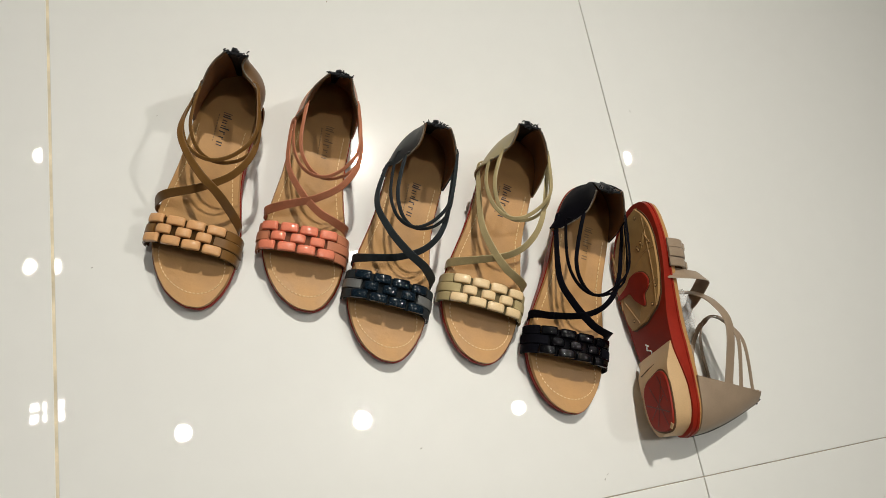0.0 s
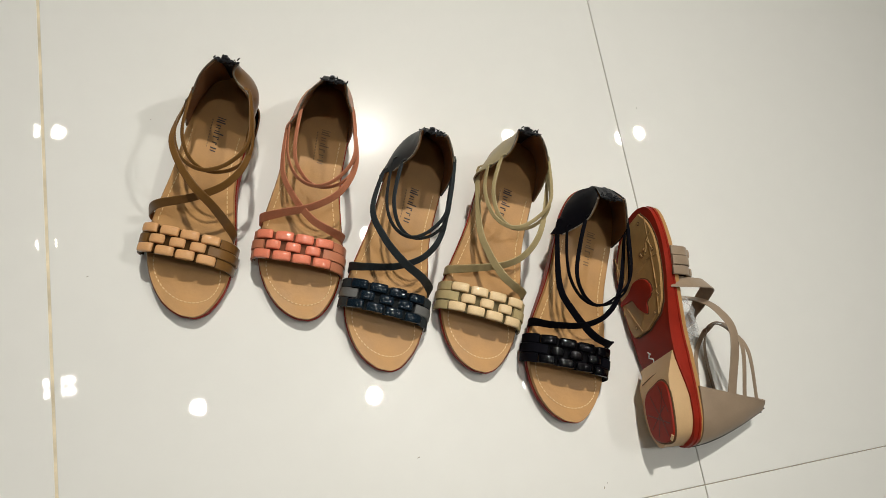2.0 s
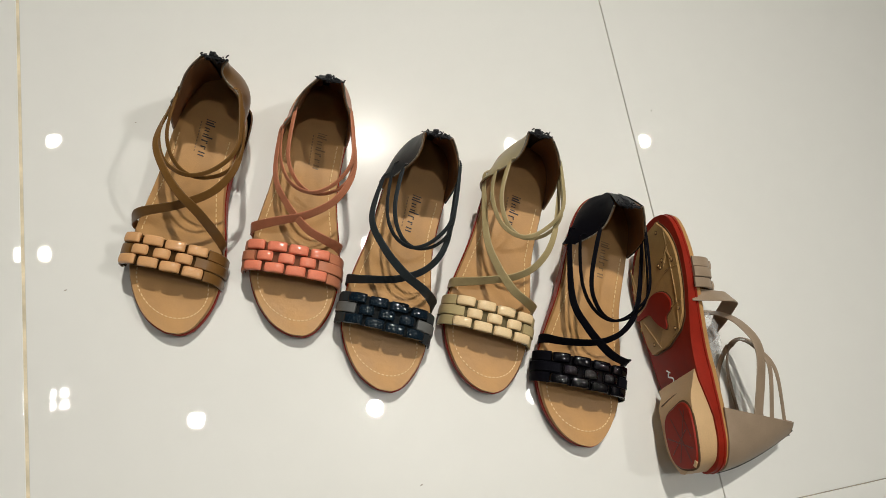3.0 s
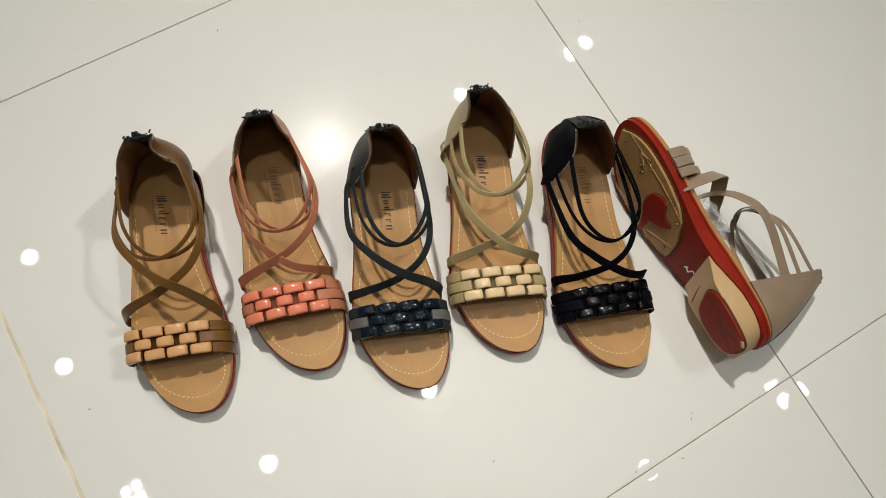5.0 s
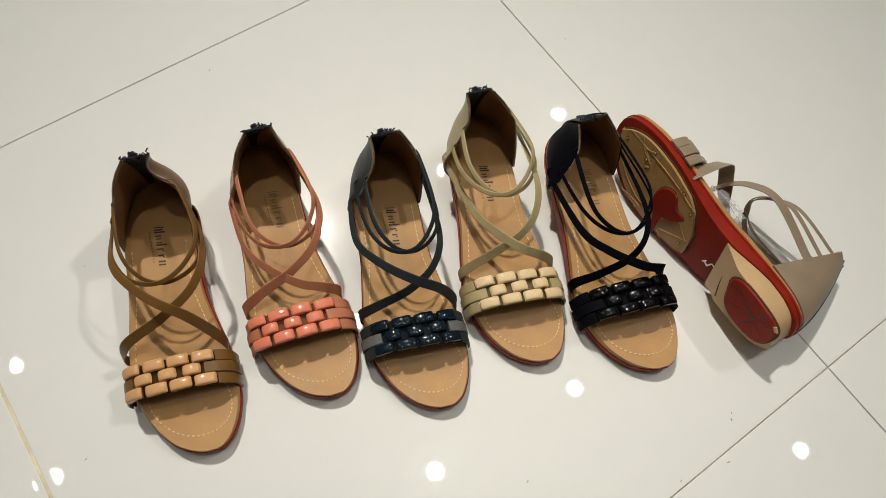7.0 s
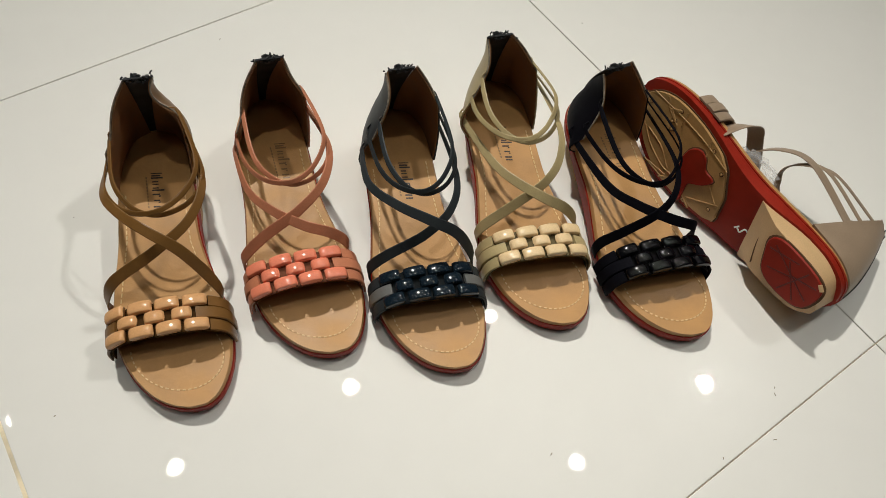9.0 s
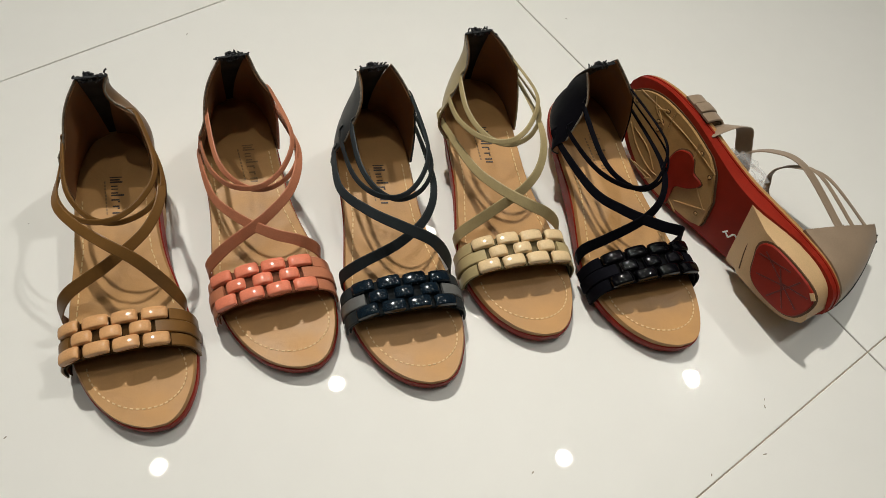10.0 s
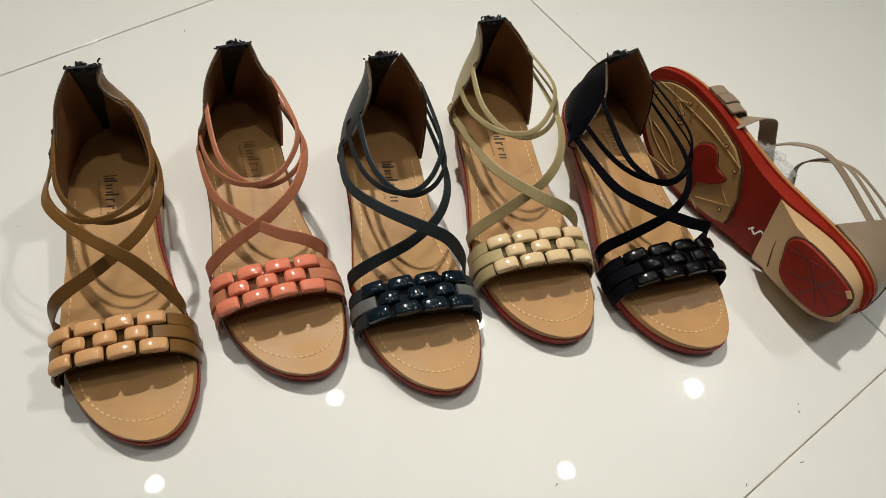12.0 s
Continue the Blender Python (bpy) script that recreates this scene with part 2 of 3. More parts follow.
def band_piece(bm, s0, s1, row0, row1, lift, thick, soft=0.0006, reach=0.0045):
    """A flat strap of the toe band between two places along the arch."""
    count = max(4, int((s1 - s0) / 0.003))
    grid = []
    for i in range(count + 1):
        s = s0 + (s1 - s0) * i / count
        p, t, nrm = arch(s)
        ya, yb = band_y(s, row0) - reach, band_y(s, row1) + reach
        ring = [(ya, lift), (ya, lift + thick - soft), (ya + soft, lift + thick), (yb - soft, lift + thick), (yb, lift + thick - soft), (yb, lift)]
        grid.append([bm.verts.new((p.x + nrm.x * h, y, p.z + nrm.z * h)) for y, h in ring])
    for a, b in zip(grid, grid[1:]):
        for k in range(6):
            bm.faces.new((a[k], a[(k + 1) % 6], b[(k + 1) % 6], b[k]))
    bm.faces.new(grid[0])
    bm.faces.new(grid[-1])


def link_mesh(material, half=0.0083):
    """One glossy link, a bent strip with rounded shoulders, flat flanks and soft rims."""
    bm = bmesh.new()
    high, wide, turn = 0.0047, 0.0042, 0.0030

    def profile(inset):
        w, h, r = half - inset, high - inset, turn - inset * .5
        pts = [(w * .93, -.0008), (w, h * .25)]
        for k in range(5):
            a = math.pi / 2 * k / 4
            pts.append((w - r + r * math.cos(a), h - r - .0006 + r * math.sin(a)))
        pts += [(w * .38, h - .0001), (w * .12, h + .0001)]
        right = [(x, z) for x, z in pts]
        return right + [(-x, z) for x, z in reversed(right)]

    side = [(wide, .0009), (wide - .0003, .0003), (wide - .0009, 0), (wide * .36, -.0003)]
    rows = [(-y, d) for y, d in side] + side[::-1]
    rings = [[bm.verts.new((x, y, z)) for x, z in profile(d)] for y, d in rows]
    n = len(rings[0])
    for p, q in zip(rings, rings[1:]):
        for k in range(n):
            bm.faces.new((p[k], p[(k + 1) % n], q[(k + 1) % n], q[k]))
    bm.faces.new(rings[0])
    bm.faces.new(rings[-1])
    bmesh.ops.recalc_face_normals(bm, faces=bm.faces)
    for f in bm.faces:
        f.smooth = True
    me = bpy.data.meshes.new("link")
    bm.to_mesh(me)
    bm.free()
    me.materials.append(material)
    return me


def heel_panel(side, top, folded=False, swell=0.0, leaf=0.0, belly=0.0, droop=0.0, square=False):
    """The grid of one half of the heel counter: rows from the back to the front, columns upward."""
    e = 1 if side > 0 else 0
    cx, ty, tz, half = top
    low = spline([(side * .003, .0005), (side * .017, .0075), (side * (.0255 + .002 * e), .027), (side * (.0275 + .0045 * e), .058)], 16)
    if square:
        rim = [(half, 0, 0), (half + .002, .003, -.0005), (half + .005, .006, -.0015), (half + .009, .010, -.004)]
    elif side > 0 and folded:
        rim = [(half, 0, -droop * .7), (half - .0005, .008, -.007 - droop), (half + .0025, .017, -.018 - droop), (half + .0155, .026, -.042 - droop)]
    elif side > 0:
        rim = [(half, 0, 0), (half + .0035, .004, -.013), (half + .009, .012, -.030), (.0305, .024, -.046)]
    else:
        rim = [(half, 0, 0), (half + .004 + swell * .5, .003, -.006), (half + .009 + swell, .009, -.014), (.0265 + swell, .018, -.026)]
    high = spline([(cx * k + side * dx, ty + dy, tz + dz) for k, (dx, dy, dz) in zip((1, 1, 1, 1) if folded else (1, .9, .7, .4), rim)], 16)
    grid = []
    for i in range(16):
        col = []
        for j in range(11):
            v = j / 10
            w = v ** (1.35 - 0.35 * i / 15)
            xy = low[i] * (1 - w) + high[i, :2] * w
            z0 = bed(low[i, 1]) - 0.003
            bulge = math.sin(math.pi * v) * 0.0016
            puff = leaf * math.sin(math.pi * min(1, i / 13)) * (math.sin(math.pi * v) * .8 - v * v)
            swollen = belly * math.sin(math.pi * v) * i / 15 if side > 0 else 0
            col.append((xy[0] + side * (bulge * (0.3 + 0.7 * i / 15) + puff + swollen), xy[1] - bulge * 0.8 * (1 - i / 15), z0 + (high[i, 2] - z0) * v))
        grid.append(col)
    return grid


# control points of the straps, the toe's end or the outer side first
STRAPS = {
    "outer_cross_strap": [(.0441, .1474, .0117), (.0457, .1472, .0205), (.0419, .1474, .0334), (.0244, .1474, .0512), (-.0036, .1423, .0667), (-.0228, .1277, .0748), (-.0309, .1021, .0808), (-.0317, .0725, .078)],
    "inner_cross_strap": [(-.0318, .1581, .0116), (-.0362, .1568, .0262), (-.033, .1562, .0449), (-.0226, .1555, .0674), (-.0047, .1496, .0790), (.0168, .1306, .0785), (.0322, .1053, .0743), (.0344, .0767, .0668)],
    "upper_ankle_strap": [(.0212, .0615, .0918), (.0222, .0858, .089), (.0127, .1082, .0854), (-.003, .1169, .0834), (-.0213, .1097, .0843), (-.0307, .0905, .0893), (-.0278, .0675, .0903)],
    "lower_ankle_strap": [(.0292, .0652, .0786), (.0285, .0873, .0825), (.017, .1116, .0885), (-.0014, .1189, .0909), (-.0189, .107, .0921), (-.0289, .0856, .0978), (-.0265, .0623, .1046)],
}


def sewn(grid, side, outer, inner, under=False, first=7):
    """Two points on the outside of a heel panel where a strap that comes from inner to outer meets it."""
    g, a, b = np.array(grid), np.array(outer, float), np.array(inner, float)
    way = np.array([a + (a - b) * k for k in np.linspace(-.5, 1.0, 16)])
    far = np.linalg.norm(g[first:, 1:, None] - way, axis=3).min(2)
    i, j = np.unravel_index(far.argmin(), far.shape)
    i, j = i + first, j + 1
    out = np.array((side * (-.0022 if under else .0009), 0, 0))
    return [tuple(g[max(i - 2, 0), j] + out * .5), tuple(g[i, j] + out)]


def sandal(label, strap_mat, link_mat, place, plate_mat=None, shift=0.0, top=(0, .033, .122, .010), loops=(0, 0, 0, 0), inner=(0, 0, 0, 0), outer=(0, 0, 0, 0), belly=0.0, droop=0.0, folded=False, broad=1.0, swell=0.0, leaf=(0, 0), ink=None, mark=(.004, .047), sole_marks=False, group="row of sandals"):
    root = new("sandal")
    root.matrix_world = place
    tagged(root, label=label, category="sandal", group=group)
    ink = ink or M_INK
    # strap colour cut to a third: the shade between links is painted in
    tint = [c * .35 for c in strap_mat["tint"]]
    backing = make_material("shaded_backing", tint, .9, spots=.15, bump=.3, spec=.1)
    low = lambda y: bed(y) - float(np.interp(y, (0, .05, .088, .12, .15, .18, .21), (.0125, .014, .022, .0205, .0165, .0135, .0125)))

    # sole
    bm = bmesh.new()
    slab(bm, -.0004, LENGTH + .0004, .0004, lambda y: bed(y) - .0048, low)
    sole = part("outsole", bm, M_RED, root, "dark red rubber outsole")
    bm = bmesh.new()
    slab(bm, -.0009, LENGTH + .0009, .0009, lambda y: bed(y) - .0046, lambda y: bed(y) - .0080)
    part("welt", bm, M_RED, sole, "raised red rim of the outsole")
    bm = bmesh.new()
    arch_end = (((.1085, .1146, .129, .147, .160), (.024, .003, -.018, -.030, -.05)), ((.1085, .120, .138, .150), (.027, .034, .041, .06)))
    slab(bm, .1085, .230, -.0058, lambda y: low(y) + .001, lambda y: low(y) - .0032, rows=48, cap=9, clip=arch_end)
    tread = part("tread_panel", bm, M_TREAD, sole, "tan patterned tread panel")
    bm = bmesh.new()
    slab(bm, .002, .094, -.001, lambda y: low(y) + .001, lambda y: float(np.interp(y, (0, .070, .094), (.0022, .0022, low(.094) - .001))), rows=26, rounded=False, slant=.35, draft=.66)
    part("heel_block", bm, M_MIDSOLE, sole, "tan heel block")
    # dark rims below tread and pad level, shade of their channels as colour
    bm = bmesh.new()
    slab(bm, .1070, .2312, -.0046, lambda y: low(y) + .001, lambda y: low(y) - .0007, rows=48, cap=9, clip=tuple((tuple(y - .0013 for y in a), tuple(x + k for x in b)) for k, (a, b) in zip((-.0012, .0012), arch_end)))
    part("tread_edge_shade", bm, M_GROOVE_SHADE, sole, "dark strip round the tread, channel shade put into colour")
    pad_rim = [(-.0134, .0650), (-.0226, .0590), (-.0258, .0387), (-.0246, .0165), (-.0165, .0085), (.0002, .0080), (.0098, .0161), (.0142, .0369), (.0108, .0509), (-.0015, .0594)]
    bm = bmesh.new()
    plate(bm, pad_rim, 1.0, lambda y: .003, lambda y: .0)
    pad = part("heel_pad", bm, M_RED, sole, "red grooved heel pad")
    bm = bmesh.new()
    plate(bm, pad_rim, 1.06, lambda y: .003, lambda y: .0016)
    part("pad_edge_shade", bm, M_GROOVE_SHADE, sole, "dark strip round the heel pad, channel shade put into colour")
    bm = bmesh.new()
    slab(bm, 0, LENGTH, 0, bed, lambda y: bed(y) - .005)
    insole = part("insole", bm, M_INSOLE, root, "smooth beige insole")

    # stitching along the insole's edge, and the print at the heel
    bm = bmesh.new()
    y = 0.062
    while y < 0.153:
        a, b = edges(y)
        a2, b2 = edges(y + .003)
        on_bed(bm, a + .0065, y, .0031, .0008, lift=.0005, turn=math.degrees(math.atan2(a - a2, .003)))
        on_bed(bm, b - .0065, y, .0031, .0008, lift=.0005, turn=math.degrees(math.atan2(b - b2, .003)))
        y += 0.0044
    tagged(part("side_stitching", bm, M_THREAD, insole, smooth=False), kind="stuff")
    bm = bmesh.new()
    for k in range(30):
        f = math.pi * (-0.06 + 1.12 * k / 29)
        x, y = 0.0015 + 0.0310 * math.cos(f) - 0.008 * math.sin(f), 0.192 + 0.0310 * math.sin(f)
        dx, dy = -0.0310 * math.sin(f) - .008 * math.cos(f), 0.0310 * math.cos(f)
        on_bed(bm, x, y, .0021, .0009, lift=.0006, turn=math.degrees(math.atan2(-dx, dy)))
    tagged(part("toe_stitching", bm, M_THREAD_TOE, insole, smooth=False), kind="stuff")
    tx, ty = mark
    bm = bmesh.new()
    for y, tall, base, thick in ((.0, .0088, 0, .0007), (.0022, .0070, .0004, .0012), (.0044, .0090, 0, .0012), (.0078, .0046, .0007, .0010), (.0104, .0046, .0007, .0008),
                                 (.0138, .0048, .0005, .0010), (.0162, .0094, 0, .0012), (.0198, .0058, 0, .0012), (.0218, .0014, .0046, .0012), (.0254, .0048, .0006, .0011),
                                 (.0274, .0014, .0040, .0010), (.0310, .0058, 0, .0012), (.0338, .0056, 0, .0011)):
        on_bed(bm, tx - base - tall / 2, ty + y, thick, tall, turn=-9)
    tagged(part("printed_mark", bm, ink, insole, smooth=False), kind="stuff")
    bm = bmesh.new()
    for k in range(10):
        on_bed(bm, tx + .0036, ty + .003 + .0030 * k, .0019, .0011)
    tagged(part("small_print", bm, ink if ink is not M_INK else M_INK_GOLD, insole, smooth=False), kind="stuff")

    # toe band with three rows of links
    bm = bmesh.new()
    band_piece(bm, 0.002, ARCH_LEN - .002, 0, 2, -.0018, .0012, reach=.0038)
    band = part("toe_band", bm, backing, root, "matte backing under the links, gap shade darkened into its colour")
    me, short = link_mesh(link_mat), link_mesh(link_mat, .0067)
    mid = ARCH_LEN / 2 - 0.004 + shift
    for row, count in ((0, 4), (1, 3), (2, 4)):
        for k in range(count):
            s = mid + (k - (count - 1) / 2) * 0.0183
            p, t, nrm = arch(s)
            ob = new("link", short if row == 1 else me)
            ob.parent = band
            m = Matrix.Identity(4)
            yv = Vector((0, 1, 0))
            for c, v in enumerate((yv.cross(nrm), yv, nrm)):
                m[0][c], m[1][c], m[2][c] = v
            wob = random.uniform(-2, 2)
            m.translation = p + nrm * 0.0012 + Vector((0, band_y(s, row), 0))
            ob.matrix_local = m @ pose(0, 0, 0, random.uniform(-2, 2), wob, random.uniform(-1.5, 1.5))
    for row in range(3):
        half = 0.0362 if row != 1 else 0.0275
        for s0, s1, tail in ((0.001, mid - half, "outer"), (mid + half, ARCH_LEN - .001, "inner")):
            if s1 - s0 > 0.003:
                bm = bmesh.new()
                band_piece(bm, s0, s1, row, row, .0006, .0016 if row != 1 else .0026)
                part("band_strip", bm, plate_mat if (plate_mat and row == 1) else strap_mat, band, "grey metallic end plate" if (plate_mat and row == 1) else "")

    # straps, sewn to the outside of the heel panels
    panels = {side: heel_panel(side, top, folded, swell, leaf[0] if side > 0 else leaf[1], belly, droop, broad > 1) for side in (1, -1)}
    for name, pts in STRAPS.items():
        bm = bmesh.new()
        ankle = "ankle" in name
        ox, oy, oz, ow = loops if ankle else inner if name.startswith("inner") else outer
        centre = (0, .075, .055) if ankle else lambda p: (.002, p[1] - (p[1] - .085) * min(1, max(0, (p[2] - .02) / .05)), min(p[2], .03))
        if broad > 1:
            centre = (.05, .080, .082) if ankle else (.06, .085, .055)
        moved = []
        for x, y, z in pts:
            w = max(0, min(1, (z - .03) / .05))
            moved.append((x * (1 + ow * w) + ox * w, y + oy * w, z + oz * w))
        if ankle:
            moved = sewn(panels[1], 1, moved[0], moved[1], broad > 1) + moved[1:]
        last = -1 if ankle or name.startswith("outer") else 1
        moved = moved[:-1] + sewn(panels[last], last, moved[-1], moved[-2], broad > 1, 12 if folded else 7)[::-1]
        taper = None if broad > 1 else ((0, .1, .9, 1), (.8, 1, 1, .8)) if ankle else ((0, .35, .7, 1), (1, 1, .75, .5))
        ribbon(bm, moved, (.0040 if broad == 1 else .0052) if ankle else .0084 if broad == 1 else .0140, .0011, centre=centre, count=72, taper=taper)
        part(name, bm, strap_mat, root, sharp=18)

    # heel counter, lining, zip
    for side in (1, -1):
        grid = panels[side]
        bm = bmesh.new()
        shell(bm, grid, -.0007 * side, .0007 * side)
        panel = part("heel_panel", bm, strap_mat, root)
        bm = bmesh.new()
        inward = -1 if np.cross(np.array(grid[9][5]) - grid[8][5], np.array(grid[8][6]) - grid[8][5])[0] * side > 0 else 1
        shell(bm, grid, inward * .0009, inward * .0016)
        part("lining", bm, M_LINING, panel, "brown inner lining")
        bm = bmesh.new()
        ribbon(bm, [tuple(grid[i][10]) for i in range(0, 16, 3)], .0022, .0012, normals=(-side, .3, .2), count=24)
        part("raw_edge", bm, M_EDGE, panel, "pale frayed cut edge")
    back = [tuple((np.array(a) + np.array(b)) / 2) for a, b in zip(panels[1][0], panels[-1][0])]
    back = [(x, y - .0005, z) for x, y, z in back]
    bm = bmesh.new()
    ribbon(bm, back[::2] + [(back[-1][0], back[-1][1] + .0015, back[-1][2] + .002)], .021, .0012, normals=(0, -1, .2), count=20, taper=((0, 1), (.45, 1.0)))
    tape = part("zip_tape", bm, M_ZIP, root, "black zip tape")
    bm = bmesh.new()
    for k in range(12, 22):
        q = k / 21 * 10
        i = min(int(q), 9)
        a, b = np.array(back[i]), np.array(back[i + 1])
        c = a + (b - a) * (q - i)
        add_box(bm, (.0030, .0016, .0012), Matrix.Translation((c[0], c[1] - .0012, c[2] + .001)))
    part("zip_teeth", bm, M_ZIP_METAL, tape, "dark zip teeth", smooth=False)
    bm = bmesh.new()
    tx, ty, tz = back[-1]
    add_box(bm, (.005, .0045, .006), Matrix.Translation((tx + .002, ty - .0015, tz - .001)) @ pose(0, 0, 0, 20, 8, 10))
    add_box(bm, (.003, .0012, .009), Matrix.Translation((tx + .003, ty - .004, tz - .004)) @ pose(0, 0, 0, -20, 14, 0))
    bmesh.ops.bevel(bm, geom=bm.edges[:], offset=.0006, segments=2, affect="EDGES")
    part("zip_slider", bm, M_ZIP_METAL, tape)
    bm = bmesh.new()
    for k in range(70):
        a = random.gauss(0, .0040)
        d = Vector((random.uniform(-1, 1), random.uniform(-.8, .8), random.uniform(.1, 1))).normalized() * random.uniform(.0010, .0032)
        st = Vector((tx + a, ty + random.uniform(-.002, .002), tz + random.uniform(-.003, .001)))
        ribbon(bm, [tuple(st), tuple(st + d * .5 + Vector((0, 0, .0006))), tuple(st + d)], .0011, .0009, normals=(.3, .9, .2), count=4)
    part("frayed_zip_end", bm, M_ZIP, tape, "frayed black threads")

    if sole_marks:
        sole_details(tread, pad, sole, low)
    return root


def sole_details(tread, pad, sole, low):
    """Relief of the upturned sole: grooves as dark strips of painted shade, a red emblem patch, dots, a white pen mark.
    """
    def line(bm, pts, width, height, lift):
        ribbon(bm, [(x, y, lift(y) - height / 2 + .0004) for x, y in pts], width, height, normals=(0, 0, -1), count=max(6, 5 * len(pts)))
    face = lambda y: low(y) - .0032
    for pts in ([(-.026, .2085), (-.0183, .2016), (-.0129, .1874)], [(-.0313, .1857), (-.0153, .182), (.003, .170)], [(-.0184, .2228), (-.0226, .187), (-.0229, .1566), (-.0191, .1285)],
                [(.0009, .1343), (.0124, .1162)], [(.0292, .1378), (.0112, .1138)], [(.0319, .1431), (.0367, .131)], [(-.0288, .1546), (-.0125, .149)], [(-.0183, .2016), (-.0260, .1920)],
                [(.0111, .2132), (.0216, .196), (.0275, .1747), (.0262, .1639)], [(.0114, .2068), (.0143, .1863), (.0247, .1692)], [(.0370, .1922), (.0365, .1699)], [(.036, .1876), (.0318, .1669)],
                [(.0385, .1704), (.0328, .166)], [(-.0145, .1907), (-.0200, .2000)]):
        bm = bmesh.new()
        line(bm, pts, .0012, .0010, face)
        part("tread_ridge", bm, M_TREAD, tread)
        # dark strip along one side of the ridge, its shade painted
        bm = bmesh.new()
        line(bm, [(x + .0011, y + .0006) for x, y in pts], .0008, .0004, face)
        part("ridge_shade", bm, M_GROOVE_SHADE, tread)
    for x, y in ((-.0255, .1913), (-.0235, .1940), (-.0145, .1907), (-.0120, .1930), (-.0082, .1869), (-.0060, .1890), (-.0236, .1475), (-.0136, .1301), (.0205, .1175), (-.0084, .2200)):
        bm = bmesh.new()
        bmesh.ops.create_cone(bm, cap_ends=True, segments=12, radius1=.0021, radius2=.0019, depth=.0009, matrix=Matrix.Translation((x, y, face(y) + .0002)))
        part("stud_shade_ring", bm, M_GROOVE_SHADE, tread, "dark ring round the stud, shade put into colour")
        bm = bmesh.new()
        bmesh.ops.create_cone(bm, cap_ends=True, segments=12, radius1=.0011, radius2=.0014, depth=.0016, matrix=Matrix.Translation((x, y, face(y) - .0001)))
        part("tread_stud", bm, M_TREAD, tread)
    emblem = [(.0125, .1606), (.003, .1636), (-.0077, .1622), (-.0139, .1553), (-.0118, .148), (-.0044, .1421), (-.0037, .1351), (-.0007, .1315), (.0093, .1373), (.0168, .1454), (.0238, .1446), (.0354, .1419), (.0360, .1449), (.0275, .1491), (.0185, .1545)]
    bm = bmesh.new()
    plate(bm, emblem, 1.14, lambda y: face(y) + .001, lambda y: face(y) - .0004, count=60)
    part("emblem_edge_shade", bm, M_GROOVE_SHADE, tread, "dark outline of the emblem, edge shade put into colour")
    bm = bmesh.new()
    plate(bm, emblem, 1.08, lambda y: face(y) + .001, lambda y: face(y) - .0016, count=60)
    part("emblem_patch", bm, M_RED, tread, "dark red emblem patch", smooth=False)
    # grooves of the pad as raised strips, their shade painted in darker red
    for pts in ([(-.003, .012), (-.009, .034), (-.016, .058)], [(-.022, .026), (.010, .032)], [(.006, .018), (-.016, .042)], [(-.009, .030), (.004, .050)], [(-.008, .034), (-.018, .014)], [(-.021, .036), (-.010, .060)]):
        bm = bmesh.new()
        line(bm, pts, .0012, .0007, lambda y: 0)
        part("pad_groove_shade", bm, M_RED_SHADE, pad)
    for pts in ([(.0160, .0925), (.0115, .0905)], [(.0138, .0915), (.0160, .0868)], [(.0160, .0868), (.0098, .0853), (.0112, .0815)]):
        bm = bmesh.new()
        line(bm, pts, .0014, .0008, low)
        part("pen_mark", bm, M_WHITE, sole, "white pen mark")
    bm = bmesh.new()
    wedge = lambda y: float(np.interp(y + .35 * .026, (0, .070, .094), (.0022, .0022, low(.094) - .001)))
    line(bm, [(.0165, .0606), (.0009, .0704), (-.0168, .0762)], .0010, .0012, wedge)
    part("heel_groove_shade", bm, M_GROOVE_SHADE, sole, "dark curved strip, groove shade put into colour")
    bm = bmesh.new()
    line(bm, [(-.0240, .0155), (-.0212, .0108)], .0034, .0014, lambda y: 0)
    part("worn_chip", bm, M_MIDSOLE, pad, "pale worn chip")


# ---- floor, walls, ceiling ----
X0, X1, Y0, Y1 = -3.0, 4.2, -2.4, 4.2
bm = bmesh.new()
add_box(bm, (X1 - X0, Y1 - Y0, .1), Matrix.Translation(((X0 + X1) / 2, (Y0 + Y1) / 2, -.0519)))
floor = tagged(part("floor", bm, M_GROUT, None, smooth=False), "glossy white floor tiles with thin dark joints", "floor", kind="structure")
# unseen walls, added to close the room and kept dull against bounced light
for nm, sx, sy, cx, cy in (("unseen_wall_north", X1 - X0, .15, (X0 + X1) / 2, Y1 + .075), ("unseen_wall_south", X1 - X0, .15, (X0 + X1) / 2, Y0 - .075),
                           ("unseen_wall_east", .15, Y1 - Y0, X1 + .075, (Y0 + Y1) / 2), ("unseen_wall_west", .15, Y1 - Y0, X0 - .075, (Y0 + Y1) / 2)):
    bm = bmesh.new()
    add_box(bm, (sx, sy, CEILING + .1), Matrix.Translation((cx, cy, CEILING / 2)))
    tagged(part(nm, bm, M_WALL, None, smooth=False), "unseen room wall, plain dull beige, added to limit bounced light", "wall", kind="structure")
bm = bmesh.new()
add_box(bm, (X1 - X0, Y1 - Y0, .1), Matrix.Translation(((X0 + X1) / 2, (Y0 + Y1) / 2, CEILING + .06)))
tagged(part("ceiling", bm, M_PAINT, None, smooth=False), "plain white ceiling with recessed lamps", "ceiling", kind="structure")


